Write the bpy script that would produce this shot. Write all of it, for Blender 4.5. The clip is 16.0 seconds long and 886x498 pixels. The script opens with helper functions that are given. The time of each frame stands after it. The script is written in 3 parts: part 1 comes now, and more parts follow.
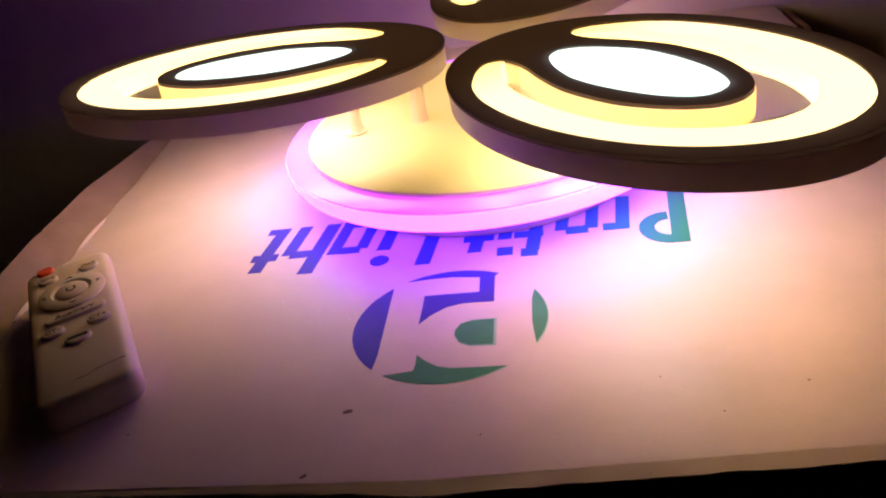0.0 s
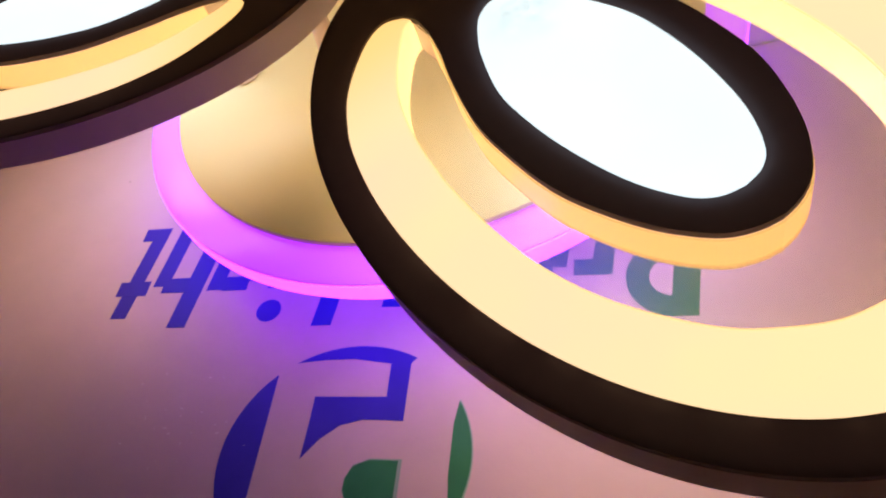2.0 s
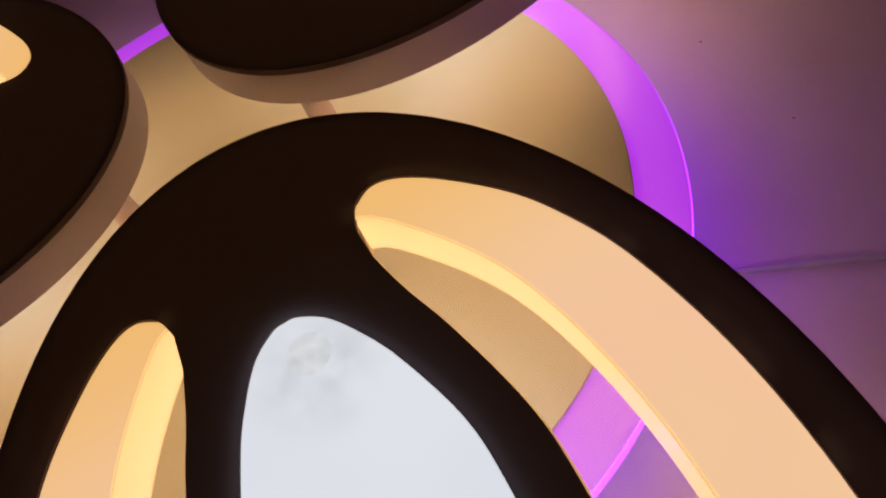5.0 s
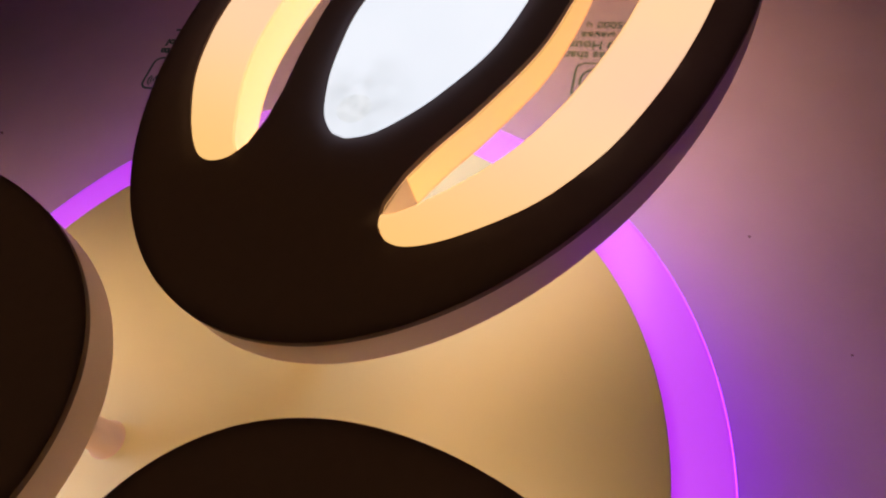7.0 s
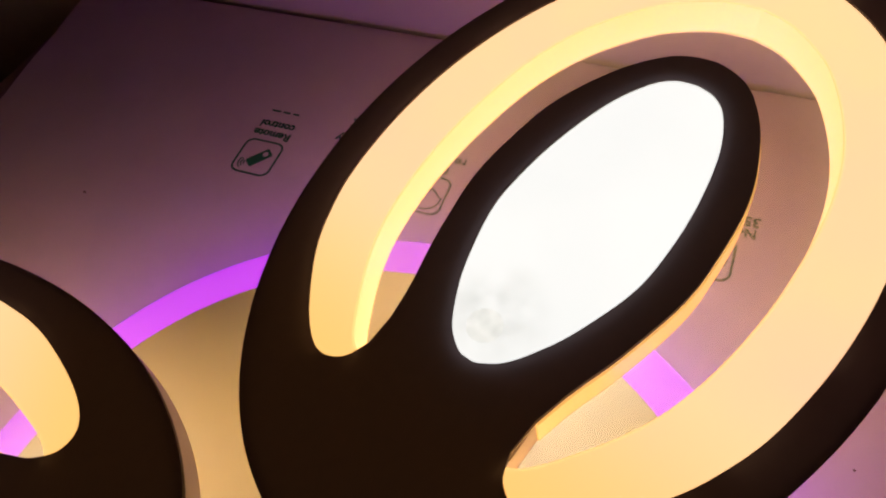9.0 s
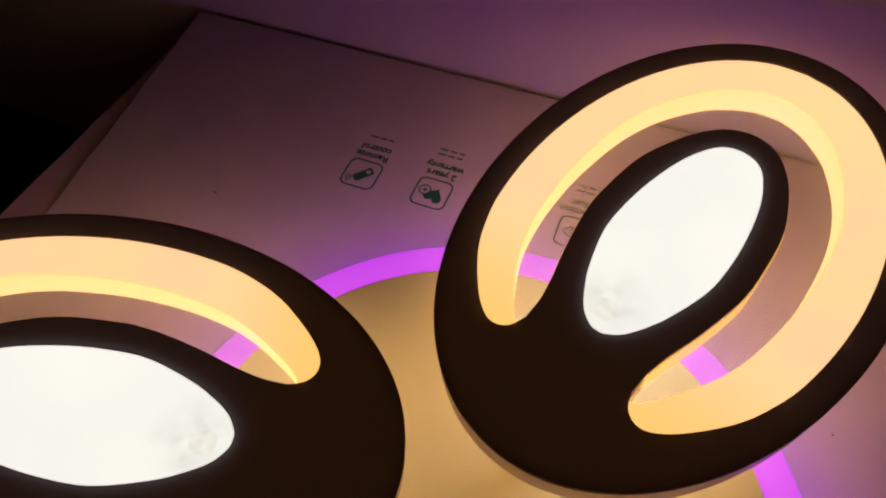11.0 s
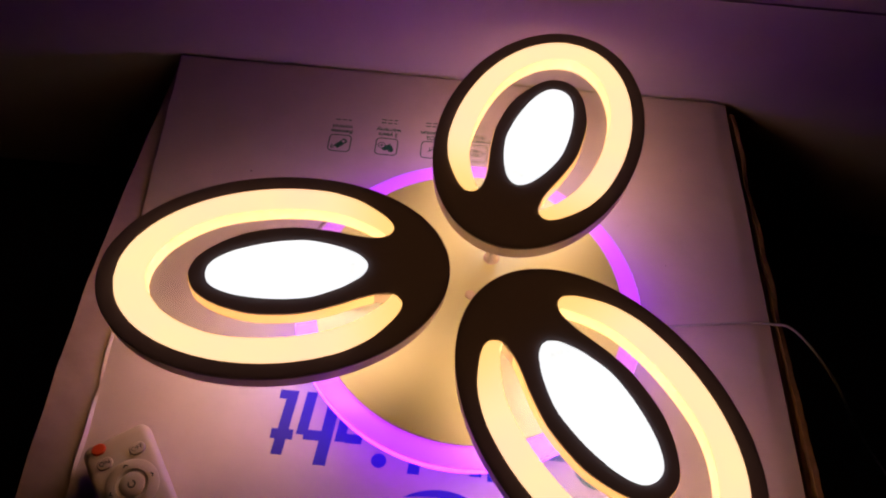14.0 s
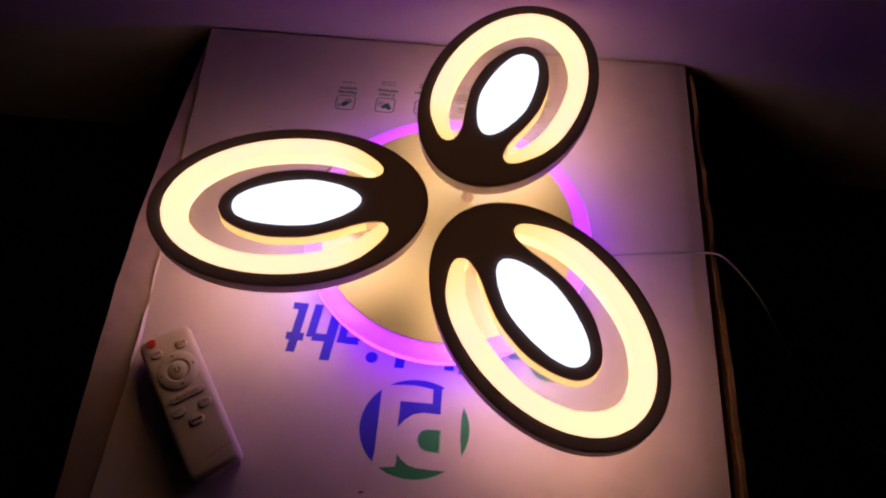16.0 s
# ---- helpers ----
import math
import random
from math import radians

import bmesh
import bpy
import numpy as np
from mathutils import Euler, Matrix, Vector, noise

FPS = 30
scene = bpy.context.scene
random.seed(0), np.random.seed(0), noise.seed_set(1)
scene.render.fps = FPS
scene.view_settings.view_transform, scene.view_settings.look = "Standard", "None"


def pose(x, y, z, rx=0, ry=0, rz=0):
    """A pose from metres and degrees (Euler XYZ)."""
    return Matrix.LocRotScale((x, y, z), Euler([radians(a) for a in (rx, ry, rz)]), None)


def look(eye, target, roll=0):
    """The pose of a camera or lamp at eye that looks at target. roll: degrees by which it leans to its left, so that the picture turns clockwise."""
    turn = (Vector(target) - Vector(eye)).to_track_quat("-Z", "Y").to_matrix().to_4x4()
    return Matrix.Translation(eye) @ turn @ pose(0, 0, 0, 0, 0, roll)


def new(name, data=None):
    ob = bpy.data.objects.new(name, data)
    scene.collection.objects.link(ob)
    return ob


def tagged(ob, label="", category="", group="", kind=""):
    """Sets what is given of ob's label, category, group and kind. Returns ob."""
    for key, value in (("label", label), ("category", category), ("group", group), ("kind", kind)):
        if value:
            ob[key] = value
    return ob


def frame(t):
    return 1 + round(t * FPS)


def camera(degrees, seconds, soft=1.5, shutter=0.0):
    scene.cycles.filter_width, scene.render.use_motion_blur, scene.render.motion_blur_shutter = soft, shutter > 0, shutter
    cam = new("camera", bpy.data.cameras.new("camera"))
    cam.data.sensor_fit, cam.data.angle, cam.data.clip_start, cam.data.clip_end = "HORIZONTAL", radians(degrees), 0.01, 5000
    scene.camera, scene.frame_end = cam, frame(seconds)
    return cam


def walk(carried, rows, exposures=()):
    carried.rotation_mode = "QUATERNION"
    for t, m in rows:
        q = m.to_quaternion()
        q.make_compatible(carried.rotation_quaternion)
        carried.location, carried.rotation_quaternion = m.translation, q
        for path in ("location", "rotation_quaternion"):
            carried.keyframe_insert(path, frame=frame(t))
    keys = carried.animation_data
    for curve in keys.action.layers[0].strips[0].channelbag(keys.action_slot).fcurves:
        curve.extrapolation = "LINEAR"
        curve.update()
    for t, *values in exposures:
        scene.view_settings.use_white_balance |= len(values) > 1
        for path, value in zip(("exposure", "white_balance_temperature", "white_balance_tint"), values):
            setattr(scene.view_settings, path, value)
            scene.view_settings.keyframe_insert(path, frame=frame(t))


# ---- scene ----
cam = camera(62.93, 16.0, soft=2.1)
PATH = [
    (0, (0.0722, -0.4581, 0.2023), (-0.0004, -0.1215, -0.0012), -11.29),
    (0.5, (0.0899, -0.4096, 0.2528), (-0.0043, -0.1229, -0.0098), -16.83),
    (1, (0.0818, -0.3598, 0.2454), (-0.0192, -0.1027, -0.0439), -20.84),
    (1.5, (0.1011, -0.3109, 0.2294), (-0.0091, -0.0657, -0.0668), -22.72),
    (2, (0.1198, -0.2688, 0.2181), (0.0013, -0.0382, -0.0865), -24.50),
    (2.5, (0.1296, -0.2340, 0.2191), (0.0116, -0.0157, -0.0945), -25.96),
    (3, (0.1371, -0.2071, 0.2162), (0.0194, 0.0057, -0.1013), -26.31),
    (3.5, (0.1459, -0.1794, 0.2097), (0.0265, 0.0246, -0.1130), -27.41),
    (4, (0.1485, -0.1594, 0.2083), (0.0300, 0.0434, -0.1155), -26.43),
    (6.5, (0.1332, -0.0684, 0.2186), (0.0268, 0.1276, -0.1135), -19.50),
    (7, (0.1291, -0.0474, 0.2243), (0.0176, 0.1456, -0.1079), -19.88),
    (7.5, (0.1207, -0.0352, 0.2263), (0.0078, 0.1610, -0.1034), -17.84),
    (8, (0.1144, -0.0262, 0.2330), (0.0003, 0.1699, -0.0965), -16.43),
    (8.5, (0.1060, -0.0131, 0.2421), (-0.0163, 0.1828, -0.0845), -15.03),
    (9, (0.0901, -0.0051, 0.2511), (-0.0305, 0.1882, -0.0777), -12.76),
    (9.5, (0.0695, -0.0068, 0.2668), (-0.0437, 0.1906, -0.0622), -9.40),
    (9.7, (0.0599, -0.0125, 0.2757), (-0.0525, 0.1864, -0.0526), -7.95),
    (12, (0.0492, -0.1401, 0.3644), (-0.0262, 0.0779, 0.0376), 2.06),
    (12.5, (0.0460, -0.1776, 0.3990), (-0.0107, 0.0436, 0.0706), 4.07),
    (13, (0.0340, -0.2139, 0.4393), (-0.0042, 0.0136, 0.1126), 4.76),
    (13.5, (0.0130, -0.2535, 0.4811), (-0.0083, -0.0259, 0.1528), 5.07),
    (14, (-0.0039, -0.2920, 0.5143), (-0.0030, -0.0675, 0.1832), 5.31),
    (14.5, (0.0027, -0.3161, 0.5501), (0.0057, -0.1014, 0.2127), 4.36),
    (15, (0.0209, -0.3362, 0.5703), (0.0199, -0.1298, 0.2276), 3.99),
    (15.5, (0.0443, -0.3620, 0.5911), (0.0322, -0.1548, 0.2492), 1.51),
    (16, (0.0432, -0.3766, 0.6000), (0.0284, -0.1686, 0.2586), 1.69),

]
EXPOSURES = [
    (0.0, 1.02, 6550, -13), (0.5, 0.64, 6400, -12), (1.0, 0.36, 6250, -9), (1.5, 0.2, 6250, -3), (2.0, 0.0, 6100, 3), (2.5, -0.28, 6200, 8),
    (3.0, -0.45, 6250, 12), (3.5, -0.55, 6450, 15), (4.2, -0.58, 6550, 16), (6.3, -0.45, 6100, 17), (7.0, -0.3, 6350, 16), (8.0, -0.16, 6800, 13),
    (9.7, -0.22, 7200, 13), (12.0, -0.27, 7500, 10), (12.5, -0.2, 7500, 10), (13.5, -0.02, 7000, 13), (14.5, 0.1, 6600, 16), (16.0, 0.22, 6150, 18),
]
walk(cam, [(t, look(eye, target, roll)) for t, eye, target, roll in PATH], EXPOSURES)

# ---- world: a dark room, the lamp is the only light ----
world = bpy.data.worlds.new("dark_room")
scene.world = world
world.use_nodes = True
world.node_tree.nodes["Background"].inputs[0].default_value = (0.35, 0.2, 0.45, 1)
world.node_tree.nodes["Background"].inputs[1].default_value = 0.004


# ---- materials ----
def material(name, color, rough=0.5, metal=0.0, second=None, scale=40.0, amount=0.5, bump=0.0, bump_scale=400.0, stain=None, stain_scale=6.0):
    """A surface with two scales of variation and fine relief."""
    m = bpy.data.materials.new(name)
    m.use_nodes = True
    nt = m.node_tree
    b = nt.nodes["Principled BSDF"]
    b.inputs["Roughness"].default_value = rough
    b.inputs["Metallic"].default_value = metal
    tc = nt.nodes.new("ShaderNodeTexCoord")
    out = None
    if second:
        n = nt.nodes.new("ShaderNodeTexNoise")
        n.inputs["Scale"].default_value = scale
        n.inputs["Detail"].default_value = 6
        nt.links.new(tc.outputs["Object"], n.inputs["Vector"])
        r = nt.nodes.new("ShaderNodeValToRGB")
        r.color_ramp.elements[0].position = 0.5 - amount / 2
        r.color_ramp.elements[1].position = 0.5 + amount / 2
        r.color_ramp.elements[0].color = (*second, 1)
        r.color_ramp.elements[1].color = (*color, 1)
        nt.links.new(n.outputs["Fac"], r.inputs["Fac"])
        out = r.outputs["Color"]
    if stain and out:
        n = nt.nodes.new("ShaderNodeTexNoise")
        n.inputs["Scale"].default_value = stain_scale
        n.inputs["Detail"].default_value = 8
        n.inputs["Roughness"].default_value = 0.65
        nt.links.new(tc.outputs["Object"], n.inputs["Vector"])
        r = nt.nodes.new("ShaderNodeMapRange")
        r.inputs["From Min"].default_value = 0.52
        r.inputs["From Max"].default_value = 0.75
        nt.links.new(n.outputs["Fac"], r.inputs["Value"])
        mx = nt.nodes.new("ShaderNodeMix")
        mx.data_type = "RGBA"
        nt.links.new(r.outputs["Result"], mx.inputs["Factor"])
        nt.links.new(out, mx.inputs["A"])
        mx.inputs["B"].default_value = (*stain, 1)
        out = mx.outputs["Result"]
    if out:
        nt.links.new(out, b.inputs["Base Color"])
    else:
        b.inputs["Base Color"].default_value = (*color, 1)
    if bump:
        n = nt.nodes.new("ShaderNodeTexNoise")
        n.inputs["Scale"].default_value = bump_scale
        n.inputs["Detail"].default_value = 4
        nt.links.new(tc.outputs["Object"], n.inputs["Vector"])
        bp = nt.nodes.new("ShaderNodeBump")
        bp.inputs["Strength"].default_value = bump
        bp.inputs["Distance"].default_value = 0.001
        nt.links.new(n.outputs["Fac"], bp.inputs["Height"])
        nt.links.new(bp.outputs["Normal"], b.inputs["Normal"])
    return m


def glowing(name, color, strength, second=None, scale=12.0, base=(0.8, 0.78, 0.74)):
    """Opal plastic lit from within, slightly uneven."""
    m = material(name, base, 0.35)
    nt = m.node_tree
    b = nt.nodes["Principled BSDF"]
    b.inputs["Emission Color"].default_value = (*color, 1)
    b.inputs["Emission Strength"].default_value = strength
    if second:
        tc = nt.nodes.new("ShaderNodeTexCoord")
        n = nt.nodes.new("ShaderNodeTexNoise")
        n.inputs["Scale"].default_value = scale
        n.inputs["Detail"].default_value = 3
        nt.links.new(tc.outputs["Object"], n.inputs["Vector"])
        r = nt.nodes.new("ShaderNodeValToRGB")
        r.color_ramp.elements[0].position = 0.3
        r.color_ramp.elements[1].position = 0.7
        r.color_ramp.elements[0].color = (*second, 1)
        r.color_ramp.elements[1].color = (*color, 1)
        nt.links.new(n.outputs["Fac"], r.inputs["Fac"])
        nt.links.new(r.outputs["Color"], b.inputs["Emission Color"])
    return m


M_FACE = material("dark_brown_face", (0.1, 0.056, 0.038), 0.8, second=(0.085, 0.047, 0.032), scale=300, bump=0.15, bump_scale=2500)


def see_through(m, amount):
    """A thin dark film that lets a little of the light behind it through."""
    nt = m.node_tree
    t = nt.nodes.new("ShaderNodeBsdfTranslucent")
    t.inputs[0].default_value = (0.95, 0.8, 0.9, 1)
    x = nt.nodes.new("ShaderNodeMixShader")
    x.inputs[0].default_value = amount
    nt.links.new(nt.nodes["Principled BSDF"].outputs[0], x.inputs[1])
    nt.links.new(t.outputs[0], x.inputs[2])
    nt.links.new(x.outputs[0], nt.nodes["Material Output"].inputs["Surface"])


# lets the glow sheet added behind the face lift its dark tone
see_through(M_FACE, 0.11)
M_FRAME = material("white_frame_plastic", (0.8, 0.66, 0.61), 0.45, second=(0.74, 0.6, 0.55), scale=25, bump=0.05)
M_WARM = glowing("warm_opal_diffuser", (1.0, 0.67, 0.34), 1.3, second=(1.0, 0.6, 0.37), scale=16)


def amber_ends(m):
    """The opal band is a deeper amber at its two ends, by the root of the head."""
    nt = m.node_tree
    b = nt.nodes["Principled BSDF"]
    src = b.inputs["Emission Color"].links[0].from_socket
    tc = nt.nodes.new("ShaderNodeTexCoord")
    s = nt.nodes.new("ShaderNodeSeparateXYZ")
    r = nt.nodes.new("ShaderNodeMapRange")
    r.interpolation_type = "SMOOTHSTEP"
    r.inputs["From Min"].default_value, r.inputs["From Max"].default_value = -0.085, -0.03
    x = nt.nodes.new("ShaderNodeMix")
    x.data_type = "RGBA"
    x.inputs["A"].default_value = (0.98, 0.57, 0.18, 1)
    nt.links.new(tc.outputs["Object"], s.inputs[0])
    nt.links.new(s.outputs["X"], r.inputs["Value"])
    nt.links.new(r.outputs["Result"], x.inputs["Factor"])
    nt.links.new(src, x.inputs["B"])
    nt.links.new(x.outputs["Result"], b.inputs["Emission Color"])


amber_ends(M_WARM)
M_WARM_EDGE = glowing("warm_opal_edge", (1.0, 0.62, 0.22), 1.3)
M_ISLAND = glowing("amber_opal_edge", (1.0, 0.5, 0.12), 0.8, base=(0.75, 0.66, 0.5))
# fill light added under the heads, strength set by plate and carton
M_UNDER = glowing("warm_underside_fill", (1.0, 0.51, 0.15), 3.3)
M_UNDER_COOL = glowing("cool_opal_underside", (0.97, 0.94, 0.92), 3.7)
M_COOL = glowing("cool_opal_panel", (0.93, 0.98, 1.0), 1.18, second=(0.86, 0.92, 0.95), scale=18)


def dusty_root(m):
    """Dust under the opal sheet, thickest round the screw boss, with a hazy centre."""
    nt = m.node_tree
    b = nt.nodes["Principled BSDF"]
    src = b.inputs["Emission Color"].links[0].from_socket
    tc = nt.nodes.new("ShaderNodeTexCoord")
    d = nt.nodes.new("ShaderNodeVectorMath")
    d.operation = "DISTANCE"
    d.inputs[1].default_value = (-0.047, 0.002, -0.001)
    near = nt.nodes.new("ShaderNodeMapRange")
    near.interpolation_type = "SMOOTHSTEP"
    near.inputs["From Min"].default_value, near.inputs["From Max"].default_value = 0.003, 0.019
    near.inputs["To Min"].default_value, near.inputs["To Max"].default_value = 1.0, 0.0
    n = nt.nodes.new("ShaderNodeTexNoise")
    n.inputs["Scale"].default_value, n.inputs["Detail"].default_value = 75, 3
    spots = nt.nodes.new("ShaderNodeMapRange")
    spots.inputs["From Min"].default_value, spots.inputs["From Max"].default_value = 0.38, 0.68
    k = nt.nodes.new("ShaderNodeMath")
    k.operation = "MULTIPLY"
    x = nt.nodes.new("ShaderNodeMix")
    x.data_type = "RGBA"
    x.inputs["B"].default_value = (0.66, 0.71, 0.71, 1)
    nt.links.new(tc.outputs["Object"], d.inputs[0])
    nt.links.new(d.outputs["Value"], near.inputs["Value"])
    nt.links.new(tc.outputs["Object"], n.inputs["Vector"])
    nt.links.new(n.outputs["Fac"], spots.inputs["Value"])
    nt.links.new(near.outputs["Result"], k.inputs[0])
    nt.links.new(spots.outputs["Result"], k.inputs[1])
    nt.links.new(k.outputs[0], x.inputs["Factor"])
    nt.links.new(src, x.inputs["A"])
    nt.links.new(x.outputs["Result"], b.inputs["Emission Color"])


dusty_root(M_COOL)
M_BOSS = glowing("opal_boss", (0.93, 0.97, 0.96), 1.12, second=(0.74, 0.79, 0.78), scale=280, base=(0.74, 0.76, 0.78))
M_VIOLET = glowing("violet_acrylic_ring", (0.56, 0.035, 1.0), 1.0, second=(0.5, 0.03, 1.0), scale=9, base=(0.46, 0.24, 0.7))
M_VIOLET_RIM = glowing("violet_acrylic_rim", (0.36, 0.03, 1.0), 5.6, base=(0.6, 0.5, 0.8))
M_VIOLET.node_tree.nodes["Principled BSDF"].inputs["Roughness"].default_value = 0.25
M_VIOLET_LOW = glowing("violet_acrylic_underside", (0.22, 0.04, 1.0), 2.4)
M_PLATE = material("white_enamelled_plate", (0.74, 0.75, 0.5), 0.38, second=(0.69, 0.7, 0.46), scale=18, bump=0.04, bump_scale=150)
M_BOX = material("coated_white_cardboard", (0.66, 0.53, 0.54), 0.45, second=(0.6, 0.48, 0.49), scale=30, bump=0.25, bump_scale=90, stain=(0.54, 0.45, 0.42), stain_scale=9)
M_BOX.node_tree.nodes["Principled BSDF"].inputs["Coat Weight"].default_value = 0.12
M_BOX.node_tree.nodes["Principled BSDF"].inputs["Coat Roughness"].default_value = 0.35
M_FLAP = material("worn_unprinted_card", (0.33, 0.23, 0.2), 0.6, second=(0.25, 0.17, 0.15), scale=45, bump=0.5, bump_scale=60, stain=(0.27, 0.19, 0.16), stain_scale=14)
M_KRAFT = material("brown_corrugated_cardboard", (0.3, 0.17, 0.09), 0.85, second=(0.2, 0.11, 0.06), scale=120, bump=0.4, bump_scale=300)
M_REMOTE = material("white_remote_plastic", (0.6, 0.5, 0.475), 0.45, second=(0.55, 0.455, 0.43), scale=60, bump=0.08, bump_scale=900)
M_BUTTON = material("white_rubber_button", (0.6, 0.5, 0.475), 0.6, second=(0.55, 0.455, 0.43), scale=150)
M_RED = material("red_rubber_button", (0.75, 0.09, 0.03), 0.5, second=(0.6, 0.06, 0.02), scale=150)
M_INK = material("dark_ink", (0.03, 0.03, 0.035), 0.6)
M_GREEN = material("green_print", (0.03, 0.2, 0.08), 0.5, second=(0.04, 0.24, 0.1), scale=80)
M_GREEN_PALE = material("pale_green_misprint", (0.22, 0.42, 0.32), 0.5, second=(0.28, 0.46, 0.36), scale=120)
M_SPECK = material("pale_glint_speck", (0.8, 0.74, 0.73), 0.7, second=(0.7, 0.64, 0.62), scale=600)
M_BLUE = material("blue_print", (0.035, 0.03, 0.42), 0.6, second=(0.045, 0.035, 0.48), scale=80)
M_ICON = material("dark_green_print", (0.014, 0.11, 0.045), 0.6, second=(0.02, 0.14, 0.06), scale=80)
M_WALL = material("painted_plaster", (0.54, 0.45, 0.44), 0.7, second=(0.47, 0.39, 0.38), scale=14, bump=0.35, bump_scale=160, stain=(0.57, 0.48, 0.46), stain_scale=4)
M_FLOOR = material("dark_floor", (0.03, 0.022, 0.018), 0.7, second=(0.02, 0.015, 0.012), scale=20, bump=0.2)
M_DIM = material("darkened_closing_surface", (0.12, 0.1, 0.09), 0.8, second=(0.1, 0.085, 0.075), scale=12, bump=0.2)
M_CABLE = material("grey_cable_sheath", (0.5, 0.47, 0.46), 0.5, second=(0.42, 0.4, 0.39), scale=60)


def print_blend():
    """Ink that runs from violet-blue through blue to green along the line of print."""
    m = material("blended_print", (0.05, 0.05, 0.5), 0.6)
    nt = m.node_tree
    g = nt.nodes.new("ShaderNodeNewGeometry")
    s = nt.nodes.new("ShaderNodeSeparateXYZ")
    r = nt.nodes.new("ShaderNodeMapRange")
    r.inputs["From Min"].default_value, r.inputs["From Max"].default_value = -0.11, 0.13
    c = nt.nodes.new("ShaderNodeValToRGB")
    e = c.color_ramp.elements
    e[0].color, e[1].color = (0.045, 0.03, 0.4, 1), (0.025, 0.2, 0.1, 1)
    k = e.new(0.55)
    k.color = (0.03, 0.055, 0.42, 1)
    k = e.new(0.8)
    k.color = (0.03, 0.17, 0.34, 1)
    nt.links.new(g.outputs["Position"], s.inputs[0])
    nt.links.new(s.outputs["X"], r.inputs["Value"])
    nt.links.new(r.outputs["Result"], c.inputs["Fac"])
    nt.links.new(c.outputs["Color"], nt.nodes["Principled BSDF"].inputs["Base Color"])
    return m


M_BLEND = print_blend()
for ink in (M_BLEND, M_BLUE, M_GREEN, M_ICON):
    ink.node_tree.nodes["Principled BSDF"].inputs["Specular IOR Level"].default_value = 0.25


def clear_acrylic():
    """Clear sheet with a faint milky haze."""
    m = bpy.data.materials.new("hazy_clear_acrylic")
    m.use_nodes = True
    nt = m.node_tree
    p = nt.nodes["Principled BSDF"]
    p.inputs["Base Color"].default_value = (0.93, 0.93, 0.92, 1)
    p.inputs["Roughness"].default_value = 0.4
    p.inputs["Specular IOR Level"].default_value = 0.3
    t = nt.nodes.new("ShaderNodeBsdfTransparent")
    t.inputs[0].default_value = (0.97, 0.97, 0.97, 1)
    x = nt.nodes.new("ShaderNodeMixShader")
    x.inputs[0].default_value = 0.13
    nt.links.new(t.outputs[0], x.inputs[1])
    nt.links.new(p.outputs[0], x.inputs[2])
    nt.links.new(x.outputs[0], nt.nodes["Material Output"].inputs["Surface"])
    return m


M_CLEAR = clear_acrylic()


# ---- building helpers ----
def part(name, bm, mat, parent=None, label="", at=None, smooth=False):
    me = bpy.data.meshes.new(name)
    bmesh.ops.recalc_face_normals(bm, faces=bm.faces)
    bm.to_mesh(me)
    bm.free()
    me.materials.append(mat)
    if smooth:
        me.polygons.foreach_set("use_smooth", [True] * len(me.polygons))
        me.set_sharp_from_angle(angle=radians(40))
    ob = new(name, me)
    if parent:
        ob.parent = parent
    if at:
        ob.matrix_basis = at
    return tagged(ob, label) if label else ob


def thing(name, label, category, at=None, group="", kind=""):
    ob = new(name)
    ob.empty_display_size = 0.02
    if at:
        ob.matrix_basis = at
    return tagged(ob, label, category, group, kind)


def curve_through(points, steps=8, closed=True):
    """A smooth line through a few points."""
    n, out = len(points), []
    for i in range(n if closed else n - 1):
        p = [Vector(points[(i + k) % n] if closed else points[min(max(i + k, 0), n - 1)]) for k in (-1, 0, 1, 2)]
        for s in range(steps):
            t = s / steps
            out.append(0.5 * (2 * p[1] + (p[2] - p[0]) * t + (2 * p[0] - 5 * p[1] + 4 * p[2] - p[3]) * t * t + (3 * p[1] - p[0] - 3 * p[2] + p[3]) * t ** 3))
    if not closed:
        out.append(Vector(points[-1]))
    return [(v.x, v.y) for v in out]


def ellipse(a, b, n=128, cx=0.0, cy=0.0):
    return [(cx + a * math.cos(2 * math.pi * i / n), cy + b * math.sin(2 * math.pi * i / n)) for i in range(n)]


def slab(loops, low, high, bm=None, bottom=True):
    """A plate of the given outline, its further loops cut through it, from low to high."""
    bm = bm or bmesh.new()
    tops, lows = [], []
    for z, store in ((high, tops), (low, lows)):
        edges = []
        for loop in loops:
            vs = [bm.verts.new((x, y, z)) for x, y in loop]
            store.append(vs)
            edges += [bm.edges.new((vs[i], vs[(i + 1) % len(vs)])) for i in range(len(vs))]
        if z == high or bottom:
            bmesh.ops.triangle_fill(bm, edges=edges, use_beauty=True)
    for a, b in zip(tops, lows):
        for i in range(len(a)):
            j = (i + 1) % len(a)
            bm.faces.new((a[i], a[j], b[j], b[i]))
    return bm


